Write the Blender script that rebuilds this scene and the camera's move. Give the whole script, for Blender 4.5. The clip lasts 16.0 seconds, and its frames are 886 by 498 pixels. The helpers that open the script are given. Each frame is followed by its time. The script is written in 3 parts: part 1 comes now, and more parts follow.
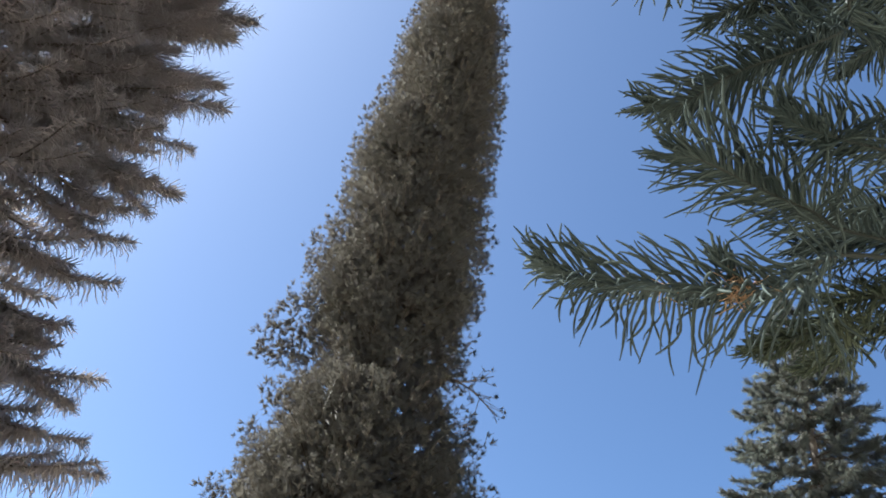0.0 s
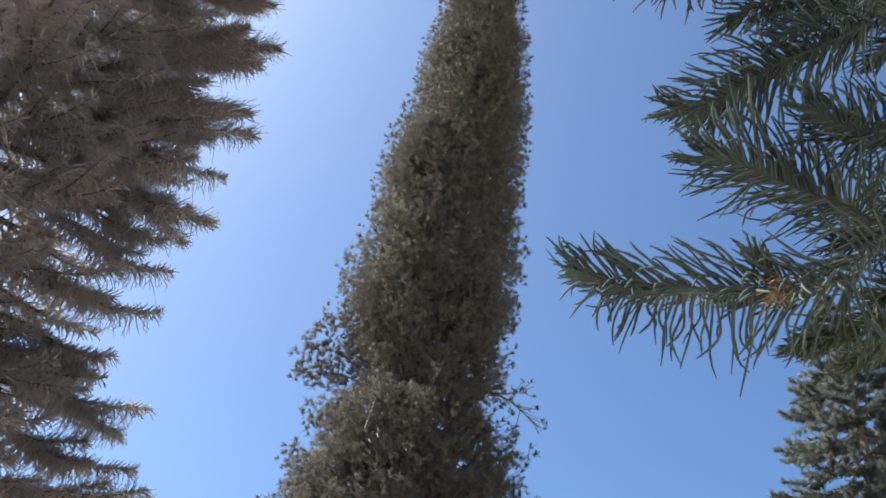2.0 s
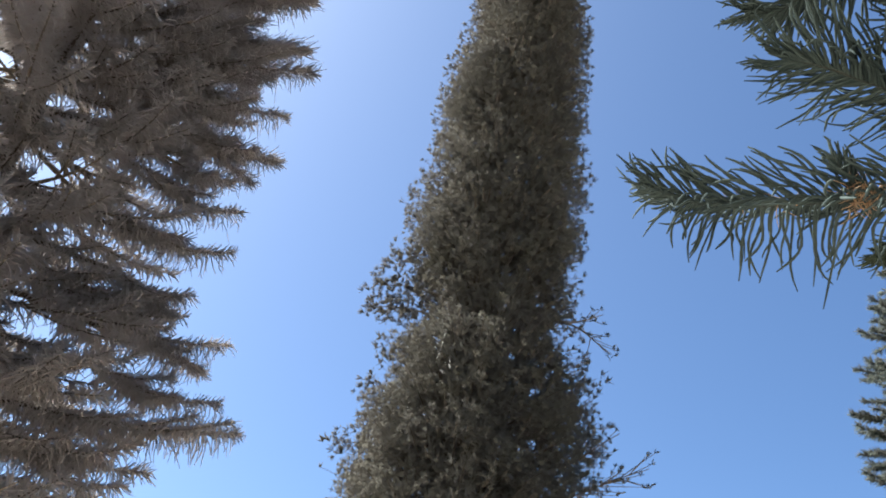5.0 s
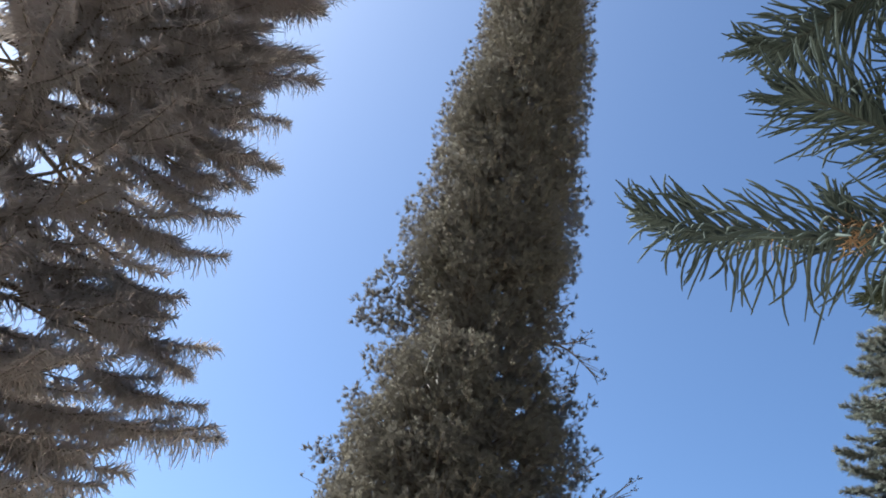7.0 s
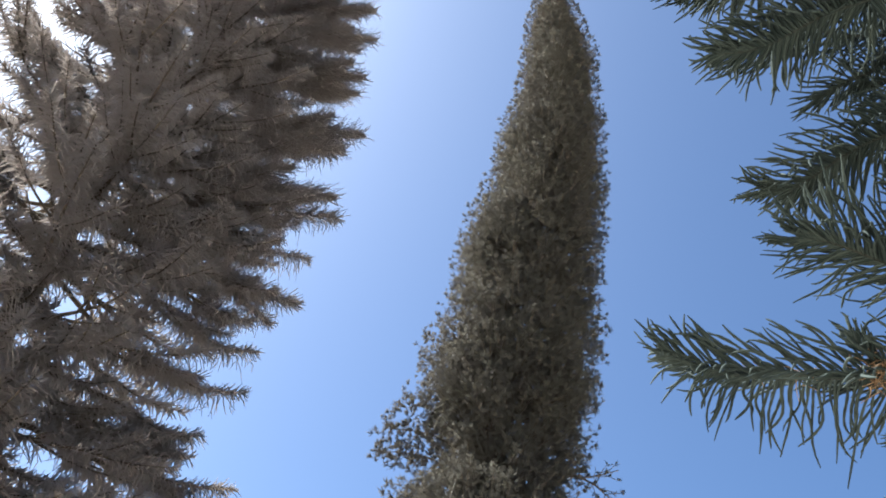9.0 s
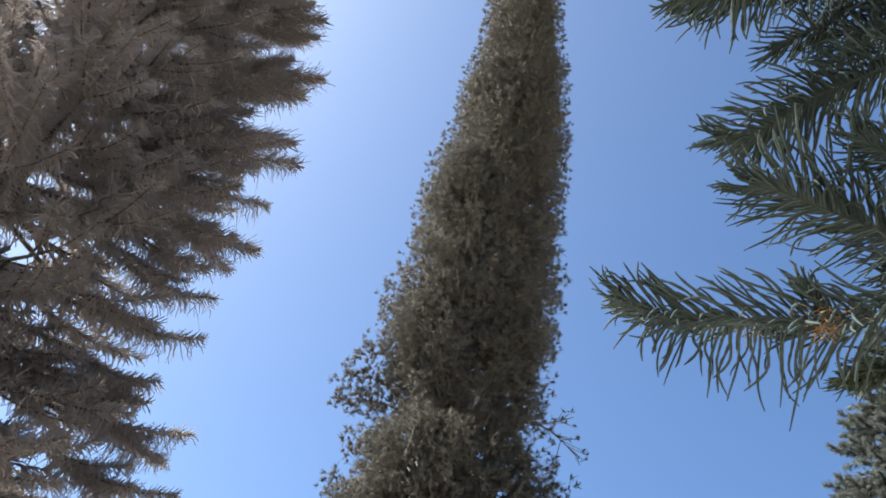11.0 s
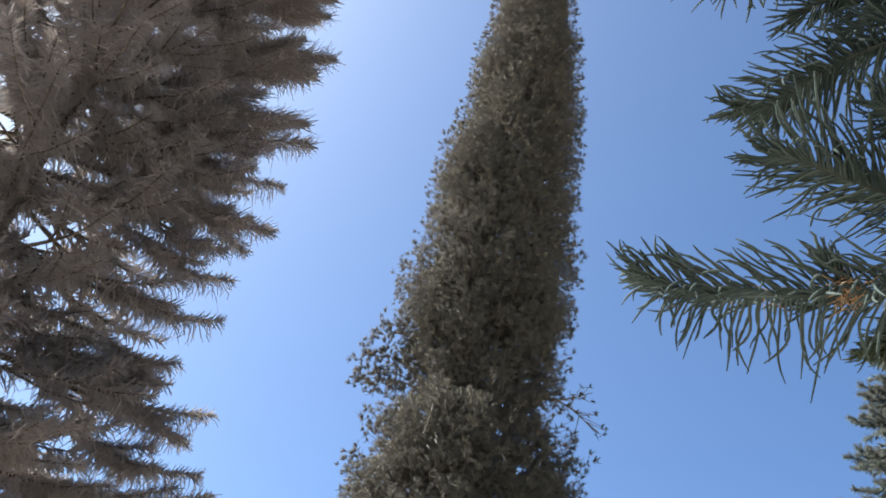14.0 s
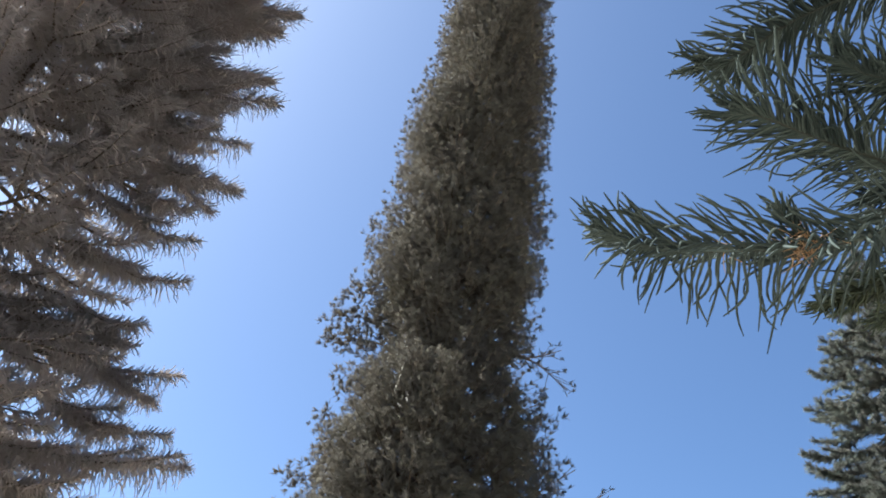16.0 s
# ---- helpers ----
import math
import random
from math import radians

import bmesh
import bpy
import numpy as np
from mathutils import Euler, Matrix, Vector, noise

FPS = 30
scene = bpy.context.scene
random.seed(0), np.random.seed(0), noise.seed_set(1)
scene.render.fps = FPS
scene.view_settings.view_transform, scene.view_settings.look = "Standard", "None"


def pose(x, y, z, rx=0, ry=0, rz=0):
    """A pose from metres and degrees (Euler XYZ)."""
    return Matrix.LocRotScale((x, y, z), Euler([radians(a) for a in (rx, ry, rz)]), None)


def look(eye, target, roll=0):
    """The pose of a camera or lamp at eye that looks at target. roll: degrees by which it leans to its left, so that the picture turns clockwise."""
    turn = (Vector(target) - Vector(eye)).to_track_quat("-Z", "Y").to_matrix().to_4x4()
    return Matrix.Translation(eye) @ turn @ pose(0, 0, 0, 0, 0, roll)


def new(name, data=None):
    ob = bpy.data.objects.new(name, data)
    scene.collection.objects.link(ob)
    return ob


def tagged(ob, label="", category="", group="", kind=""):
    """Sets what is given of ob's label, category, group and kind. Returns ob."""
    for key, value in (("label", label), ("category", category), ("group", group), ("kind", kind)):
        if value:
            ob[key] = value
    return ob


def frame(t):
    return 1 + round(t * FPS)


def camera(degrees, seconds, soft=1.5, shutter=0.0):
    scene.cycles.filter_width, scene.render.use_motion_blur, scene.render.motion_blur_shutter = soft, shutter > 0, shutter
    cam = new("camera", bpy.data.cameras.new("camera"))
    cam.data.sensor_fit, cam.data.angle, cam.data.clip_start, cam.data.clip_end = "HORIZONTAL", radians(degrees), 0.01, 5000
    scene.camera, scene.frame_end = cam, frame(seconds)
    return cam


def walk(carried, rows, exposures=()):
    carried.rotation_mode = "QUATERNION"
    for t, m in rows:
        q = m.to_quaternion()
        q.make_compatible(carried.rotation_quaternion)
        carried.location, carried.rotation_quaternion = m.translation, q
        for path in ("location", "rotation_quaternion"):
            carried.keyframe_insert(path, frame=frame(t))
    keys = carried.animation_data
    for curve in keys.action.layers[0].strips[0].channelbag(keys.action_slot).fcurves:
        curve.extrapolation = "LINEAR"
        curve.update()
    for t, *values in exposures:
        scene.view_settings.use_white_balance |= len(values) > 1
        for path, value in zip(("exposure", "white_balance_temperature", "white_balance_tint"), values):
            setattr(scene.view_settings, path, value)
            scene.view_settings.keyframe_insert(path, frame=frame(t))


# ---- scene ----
cam = camera(56.0, 16.0, soft=1.9)
# seconds, eye (metres), turn (degrees)
ROWS = [
    (0, 0, 0, 1.6, 130.211, -5.357, -4.513),
    (0.5, -0.011, -0.0164, 1.5888, 133.391, -5.739, -0.729),
    (1, -0.0128, -0.0319, 1.5957, 135.733, -5.958, 0.078),
    (1.5, -0.0172, -0.0428, 1.6221, 134.749, -4.736, 1.28),
    (2, -0.0055, -0.0141, 1.5923, 130.849, -4.507, -0.881),
    (2.5, -0.0014, 0.0042, 1.5933, 129.543, -5.872, -1.668),
    (3, -0.0031, 0.0076, 1.5851, 127.247, -5.373, -0.271),
    (3.5, -0.0136, 0.0123, 1.569, 126.156, -5.451, 2.548),
    (4, -0.0164, 0.0107, 1.5832, 126.045, -5.473, 3.24),
    (4.2, -0.0169, 0.0112, 1.5827, 125.869, -5.626, 3.734),
    (6.3, -0.0206, 0.0041, 1.5676, 126.038, -5.203, 4.174),
    (6.5, -0.0203, 0.0057, 1.5718, 126.846, -5.554, 3.9),
    (7, -0.0236, 0.0057, 1.5766, 127.125, -7.562, 1.926),
    (7.5, -0.0273, 0.0134, 1.5685, 127.245, -9.251, 1.028),
    (8, -0.0335, 0.0034, 1.5832, 126.996, -8.673, 0.271),
    (8.5, -0.0309, -0.0162, 1.5958, 130.386, -7.861, 3.032),
    (9, -0.0303, -0.0396, 1.5913, 135.709, -7.757, 3.389),
    (9.5, -0.0255, -0.0443, 1.5933, 137.68, -7.186, 2.137),
    (10, -0.0151, -0.0293, 1.5929, 134.992, -6.4, 0.64),
    (10.2, -0.0152, -0.027, 1.5905, 134.088, -6.501, 1.018),
    (12.3, -0.016, -0.0183, 1.595, 131.918, -6.246, 0.953),
    (12.5, -0.0185, -0.0194, 1.5979, 131.74, -6.198, 1.404),
    (13, -0.0223, -0.0216, 1.5921, 131.312, -6.536, 1.773),
    (13.5, -0.0211, -0.0215, 1.5926, 131.071, -6.444, 2.122),
    (14, -0.0182, -0.0172, 1.5916, 130.915, -6.336, 2.534),
    (14.5, -0.0201, -0.0248, 1.5885, 130.519, -5.741, 3.117),
    (15, -0.0094, -0.0162, 1.58, 129.084, -5.733, 1.028),
    (15.5, 0.0037, -0.0061, 1.578, 128.11, -5.164, 0.554),
    (16, 0.0014, -0.0102, 1.5844, 128.325, -4.818, 1.194),
]
EXPOSURE, KELVIN, TINT = 2.1, 5550.0, 1.5
walk(cam, [(t, pose(*row)) for t, *row in ROWS], [(0.0, EXPOSURE, KELVIN, TINT), (16.0, EXPOSURE, KELVIN, TINT)])

# ---- daylight ----
SUN_ELEVATION, SUN_AZIMUTH = 53.0, -75.0
world = bpy.data.worlds.new("sky")
scene.world = world
world.use_nodes = True
wn, wl = world.node_tree.nodes, world.node_tree.links
sky = wn.new("ShaderNodeTexSky")
sky.sky_type = "NISHITA"
sky.sun_disc = False
sky.sun_elevation = radians(SUN_ELEVATION)
sky.sun_rotation = radians(SUN_AZIMUTH)
sky.altitude = 100.0
sky.air_density = 0.7
sky.dust_density = 2.2
sky.ozone_density = 3.6
wn["Background"].inputs["Strength"].default_value = 0.05
wl.new(sky.outputs["Color"], wn["Background"].inputs["Color"])
sun = bpy.data.lights.new("sun", "SUN")
sun.energy, sun.angle, sun.color = 5.0, radians(0.53), (1.0, 0.95, 0.87)
e, a = radians(SUN_ELEVATION), radians(SUN_AZIMUTH)
sun_way = Vector((math.sin(a) * math.cos(e), math.cos(a) * math.cos(e), math.sin(e)))
new("sun", sun).matrix_world = look(sun_way * 60, (0, 0, 0))


# ---- materials ----
def material(name, colours, rough, scale, fine, bump=0.3, island=0.35, specular=0.4, thin=0.0):
    """Two-scale mottled surface; colours: dark, middle, light. thin: the share of light that passes through, as in
    leaves, tinted grey-brown like sun glare.
    """
    m = bpy.data.materials.new(name)
    m.use_nodes = True
    n, l = m.node_tree.nodes, m.node_tree.links
    b = n["Principled BSDF"]
    b.inputs["Specular IOR Level"].default_value = specular
    co = n.new("ShaderNodeTexCoord")
    big, small = n.new("ShaderNodeTexNoise"), n.new("ShaderNodeTexNoise")
    big.inputs["Scale"].default_value, small.inputs["Scale"].default_value = scale, fine
    big.inputs["Detail"].default_value, small.inputs["Detail"].default_value = 3, 2
    l.new(co.outputs["Object"], big.inputs["Vector"])
    l.new(co.outputs["Object"], small.inputs["Vector"])
    geo = n.new("ShaderNodeNewGeometry")
    mix = n.new("ShaderNodeMath")
    mix.operation = "MULTIPLY_ADD"
    l.new(geo.outputs["Random Per Island"], mix.inputs[0])
    mix.inputs[1].default_value = island
    l.new(big.outputs["Fac"], mix.inputs[2])
    add = n.new("ShaderNodeMath")
    add.operation = "MULTIPLY_ADD"
    l.new(small.outputs["Fac"], add.inputs[0])
    add.inputs[1].default_value = 0.4
    l.new(mix.outputs[0], add.inputs[2])
    ramp = n.new("ShaderNodeValToRGB")
    ramp.color_ramp.elements[0].position, ramp.color_ramp.elements[1].position = 0.45, 1.1 if island == 0 else 1.0
    ramp.color_ramp.elements[0].color = (*colours[0], 1)
    ramp.color_ramp.elements[1].color = (*colours[2], 1)
    mid = ramp.color_ramp.elements.new(0.8)
    mid.color = (*colours[1], 1)
    l.new(add.outputs[0], ramp.inputs["Fac"])
    l.new(ramp.outputs["Color"], b.inputs["Base Color"])
    rr = n.new("ShaderNodeMapRange")
    rr.inputs["To Min"].default_value, rr.inputs["To Max"].default_value = rough - 0.12, rough + 0.12
    l.new(small.outputs["Fac"], rr.inputs["Value"])
    l.new(rr.outputs["Result"], b.inputs["Roughness"])
    bp = n.new("ShaderNodeBump")
    bp.inputs["Strength"].default_value, bp.inputs["Distance"].default_value = bump, 0.4 / fine
    l.new(small.outputs["Fac"], bp.inputs["Height"])
    l.new(bp.outputs["Normal"], b.inputs["Normal"])
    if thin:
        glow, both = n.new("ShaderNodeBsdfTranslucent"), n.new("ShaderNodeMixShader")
        # grey-brown of the glare over the trees, not the yellow-green of needles
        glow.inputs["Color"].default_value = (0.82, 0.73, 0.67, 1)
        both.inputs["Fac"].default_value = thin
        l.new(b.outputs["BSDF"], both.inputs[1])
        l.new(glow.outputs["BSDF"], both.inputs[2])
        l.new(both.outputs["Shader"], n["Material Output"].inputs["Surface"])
    return m


NEAR_GREEN = material("near_foliage", ((0.016, 0.02, 0.018), (0.026, 0.032, 0.028), (0.05, 0.057, 0.048)), 0.76, 3.0, 260.0, 0.6, specular=0.07)
# near foliage again, with the sun's yellow put into the colour
LIT_GREEN = material("sunlit_tint_foliage", ((0.018, 0.022, 0.014), (0.03, 0.035, 0.021), (0.054, 0.057, 0.033)), 0.66, 4.0, 260.0, 0.5, specular=0.12)
DRY = material("dried_foliage", ((0.12, 0.062, 0.028), (0.19, 0.1, 0.042), (0.27, 0.16, 0.075)), 0.7, 20.0, 200.0)
WOOD = material("twig_bark", ((0.06, 0.045, 0.035), (0.1, 0.075, 0.055), (0.16, 0.12, 0.085)), 0.8, 6.0, 90.0, 0.6, 0.1, 0.2)
TWIG = material("green_twig", ((0.014, 0.015, 0.011), (0.022, 0.022, 0.016), (0.036, 0.034, 0.024)), 0.7, 6.0, 120.0, 0.5, 0.1, 0.2)
PALE_WOOD = material("bare_wood", ((0.22, 0.19, 0.15), (0.33, 0.29, 0.23), (0.45, 0.4, 0.33)), 0.75, 6.0, 60.0, 0.5, 0.1, 0.2)
BARK = material("trunk_bark", ((0.06, 0.05, 0.042), (0.12, 0.095, 0.075), (0.2, 0.165, 0.13)), 0.9, 2.5, 40.0, 0.9, 0.0, 0.2)
# sun-glare haze put into the colour: paler and browner than the needles
SIDE_GREEN = material("glare_browned_foliage", ((0.125, 0.106, 0.099), (0.15, 0.127, 0.118), (0.172, 0.147, 0.136)), 0.86, 1.2, 120.0, 0.4, island=0.1, specular=0.1, thin=0.44)
TALL_GREEN = material("olive_foliage", ((0.052, 0.045, 0.034), (0.066, 0.058, 0.042), (0.083, 0.074, 0.051)), 0.86, 0.9, 40.0, 0.4, island=0.1, specular=0.03, thin=0.19)
FAR_GREEN = material("grey_green_foliage", ((0.046, 0.052, 0.042), (0.062, 0.069, 0.055), (0.084, 0.092, 0.07)), 0.86, 0.9, 80.0, 0.4, island=0.1, specular=0.1, thin=0.18)
# the ground is out of view; its paleness is added to light foliage from below
BOUNCE_GROUND = material("pale_bounce_ground", ((0.34, 0.3, 0.23), (0.5, 0.45, 0.37), (0.62, 0.57, 0.49)), 0.9, 0.35, 30.0, 0.6, 0.0, 0.2)

UP = np.array([0.0, 0.0, 1.0])


# ---- mesh builders ----
def mesh(name, verts, quads, mat, smooth=True):
    me = bpy.data.meshes.new(name)
    verts, quads = np.asarray(verts, dtype=np.float32), np.asarray(quads, dtype=np.int32)
    me.vertices.add(len(verts))
    me.vertices.foreach_set("co", verts.ravel())
    me.loops.add(quads.size)
    me.loops.foreach_set("vertex_index", quads.ravel())
    me.polygons.add(len(quads))
    k = quads.shape[1]
    me.polygons.foreach_set("loop_start", np.arange(0, quads.size, k, dtype=np.int32))
    me.polygons.foreach_set("use_smooth", np.full(len(quads), smooth))
    me.update(calc_edges=True)
    me.validate()
    me.materials.append(mat)
    return me


def unit(v):
    return v / np.maximum(np.linalg.norm(v, axis=-1, keepdims=True), 1e-9)


def tubes(curves, radii, sides):
    """Tubes round curves (n, rings, 3) with radii (n, rings): vertices and quads."""
    n, rings, _ = curves.shape
    t = unit(np.gradient(curves, axis=1))
    main = unit(curves[:, -1] - curves[:, 0])
    ref = np.where(np.abs(main[:, 2:3]) > 0.8, np.array([[1.0, 0, 0]]), UP[None])
    u = unit(np.cross(t, ref[:, None]))
    v = np.cross(t, u)
    ang = np.linspace(0, 2 * np.pi, sides, endpoint=False)
    ring = u[:, :, None] * np.cos(ang)[None, None, :, None] + v[:, :, None] * np.sin(ang)[None, None, :, None]
    verts = (curves[:, :, None] + ring * radii[:, :, None, None]).reshape(-1, 3)
    i, k = np.meshgrid(np.arange(rings - 1), np.arange(sides), indexing="ij")
    k2 = (k + 1) % sides
    q = np.stack([i * sides + k, i * sides + k2, (i + 1) * sides + k2, (i + 1) * sides + k], -1).reshape(-1, 4)
    quads = (q[None] + (np.arange(n) * rings * sides)[:, None, None]).reshape(-1, 4)
    return verts, quads


def smooth_curve(points, count):
    """A smooth line through the points, evenly spaced, count points long."""
    p = np.array(points, dtype=float)
    p = np.vstack([2 * p[0] - p[1], p, 2 * p[-1] - p[-2]])
    out = []
    for i in range(1, len(p) - 2):
        for s in np.linspace(0, 1, 12, endpoint=False):
            a0, a1, a2, a3 = p[i - 1:i + 3]
            out.append(0.5 * (2 * a1 + (a2 - a0) * s + (2 * a0 - 5 * a1 + 4 * a2 - a3) * s * s + (3 * a1 - a0 - 3 * a2 + a3) * s ** 3))
    out = np.array(out + [p[-2]])
    d = np.concatenate([[0], np.cumsum(np.linalg.norm(np.diff(out, axis=0), axis=1))])
    s = np.linspace(0, d[-1], count)
    return np.stack([np.interp(s, d, out[:, k]) for k in range(3)], 1), d[-1]


def foliage(rng, axis, total, reach, per_metre, length, radius, rings, sides, jag=0.0, droop=0.35, tip=0.14, rows=True, lean=0.35, low_lean=0.3, wild=0.06, upper=0.5, up_len=0.85, blunt=0.4, flat=1.4, fan=0.25, twist=0.045, regular=False, low_tip=1.0, low_reach=1.0, even=0.5, sweep=0.1, fall=0.0, ahead=0.7, crowd=1.0, clear=()):
    """Rope-like branchlets along the outer `reach` metres of an axis that ends at its tip: their curves and radii.
    upper: the share that stands up from the axis and leans to its tip (sweep bends it on); the others hang from it (fall bends them back).
    clear: lines (point, way, radius) along which the crown is open."""
    n = max(6, int(reach * per_metre))
    d = np.sort(rng.random(n) ** 1.1) * reach          # metres from the tip
    if regular:
        d = ((np.arange(n) + 0.8 * rng.random(n)) / n) ** crowd * reach
    s = 1 - d / total
    idx = s * (len(axis) - 1)
    lo = np.clip(idx.astype(int), 0, len(axis) - 2)
    f = (idx - lo)[:, None]
    base = axis[lo] * (1 - f) + axis[lo + 1] * f
    t = unit(axis[lo + 1] - axis[lo])
    side = unit(np.cross(t, UP[None]))
    over = np.cross(side, t)
    sign = np.where(rng.random(n) < 0.5, 1.0, -1.0)
    up = rng.random(n) < upper
    if regular:
        order = np.arange(n)
        sign, up = np.where(order % 2 == 0, 1.0, -1.0), (order // 2) % 2 == 0
    if rows:
        phi = sign * np.where(up, rng.normal(flat - 0.25, fan, n), rng.normal(flat + 0.35, fan, n))
    else:
        phi = rng.random(n) * 2 * np.pi
    radial = side * np.sin(phi)[:, None] + over * np.cos(phi)[:, None]
    near_tip = np.clip(1 - d / tip, 0, 1)[:, None]
    a = np.where(up[:, None], lean, low_lean) + ahead * near_tip + rng.normal(0, wild, (n, 1))
    way = unit(t * a + radial * (1 - 0.3 * near_tip) + rng.normal(0, wild, (n, 3)))
    least = np.where(up, blunt, blunt * low_tip)
    grown = np.clip(d / np.where(up, tip, tip * low_reach), 0, 1) ** 0.7
    ln = length * (least + (1 - least) * grown) * (0.93 - even / 2 + even * rng.random(n)) * np.where(up, up_len, 1.0)
    sag = np.where(up, -0.03, droop)[:, None] * rng.normal(1, 0.2 if regular else 0.45, (n, 1)) * (1 - 0.6 * near_tip)
    on = np.where(up, sweep, -fall)[:, None] * rng.normal(1, 0.3, (n, 1)) * (1 - near_tip)
    bend = t * on - UP * sag + rng.normal(0, wild, (n, 3))
    sv = np.linspace(0, 1, rings)
    wave = rng.normal(0, twist, (n, 1, 3)) * np.sin(sv[None, :, None] * np.pi * 2 + rng.normal(0, 0.5, (n, 1, 1))) * sv[None, :, None]
    hook = rng.normal(0, twist * 1.8, (n, 1, 3)) * (sv ** 4)[None, :, None]
    curves = base[:, None] + ln[:, None, None] * (way[:, None] * sv[None, :, None] + bend[:, None] * (sv ** 2)[None, :, None] + wave + hook)
    prof = 1 - 0.25 * sv ** 3
    if jag:
        prof = prof * (1 + jag * np.where(np.arange(rings) % 2, 1, -1))
    prof[-1] = 0.4
    rad = radius * (0.8 + 0.4 * rng.random(n))[:, None] * prof[None]
    keep = np.ones(n, bool)
    for point, line, gap in clear:
        off = curves[:, rings // 2] - np.array(point)
        keep &= np.linalg.norm(np.cross(off, np.array(line)), axis=1) > gap * (0.8 + 0.4 * rng.random(n))
    return curves[keep], rad[keep]


def join(pieces):
    v, q, k = [], [], 0
    for a, b in pieces:
        v.append(a), q.append(b + k)
        k += len(a)
    return np.vstack(v), np.vstack(q)


def part(name, data, mat, parent, label="", smooth=True):
    """Links vertices and quads as ONE mesh object under a thing or a part."""
    ob = new(name, mesh(name, *data, mat, smooth))
    ob.parent = parent
    if label:
        tagged(ob, label)
    return ob


def tree(name, label, group=""):
    return tagged(new(name), label, "tree", group)


def trunk(rng, parent, foot, top, height_rings, r0, r1):
    """A tapered trunk with a root flare and an uneven, ringed bark."""
    s = np.linspace(0, 1, height_rings)
    line = np.array(foot)[None] * (1 - s)[:, None] + np.array(top)[None] * s[:, None]
    line = line + np.cumsum(rng.normal(0, 0.004, line.shape), axis=0) * np.array([1, 1, 0]) * np.sin(s * np.pi)[:, None]
    r = r0 + (r1 - r0) * s + 0.35 * r0 * np.exp(-s * 28) + rng.normal(0, 0.02 * r0, len(s)) * (1 - s)
    v, q = tubes(line[None], np.maximum(r, 0.008)[None], 14)
    return part("trunk", (v, q), BARK, parent), line


# ---- ground ----
def ground():
    n, half = 60, 2500.0
    g = np.sign(np.linspace(-1, 1, n)) * np.abs(np.linspace(-1, 1, n)) ** 3 * half
    x, y = np.meshgrid(g, g, indexing="ij")
    z = -0.05 - 0.04 * np.sin(x * 0.31) * np.cos(y * 0.23)
    i, k = np.meshgrid(np.arange(n - 1), np.arange(n - 1), indexing="ij")
    q = np.stack([i * n + k, (i + 1) * n + k, (i + 1) * n + k + 1, i * n + k + 1], -1).reshape(-1, 4)
    ob = new("ground", mesh("ground", np.stack([x, y, z], -1).reshape(-1, 3), q, BOUNCE_GROUND))
    tagged(ob, "unseen ground under the pines, made pale to bounce sunlight up", "ground", kind="structure")


ground()


# ---- tall leaning column pine ----
def tuft_mesh(rng, centres, ways, size, spikes=10, width=0.09, spread=0.6, slim=False):
    """Shuttlecock tufts of short pointed branchlets, fanned outward and upward: each a slim three-sided spindle."""
    n = len(centres)
    m = n * spikes
    c = np.repeat(centres, spikes, 0)
    w = unit(np.repeat(unit(ways * 0.75 + UP * 0.4 + rng.normal(0, 0.35, (n, 3))), spikes, 0) + rng.normal(0, spread, (m, 3)))
    ln = size * (0.6 + 0.6 * rng.random(m)) * np.repeat(0.7 + 0.6 * rng.random(n), spikes)
    u = unit(np.cross(w, unit(rng.normal(0, 1, (m, 3)))))
    v = np.cross(w, u)
    wide = (size * width * (0.7 + 0.6 * rng.random(m)))[:, None]
    low = c + w * ln[:, None] * (0.2 if slim else 0.55)
    ring = [low + (u * math.cos(k) + v * math.sin(k)) * wide for k in (0.0, 2.094, 4.189)]
    verts = np.stack([c + w * ln[:, None], *ring, c], 1).reshape(-1, 3)
    q = np.array([(0, 1, 2), (0, 2, 3), (0, 3, 1), (4, 2, 1), (4, 3, 2), (4, 1, 3)][:3 if slim else 6])
    return verts, (q[None] + (np.arange(m) * 5)[:, None, None]).reshape(-1, 3)


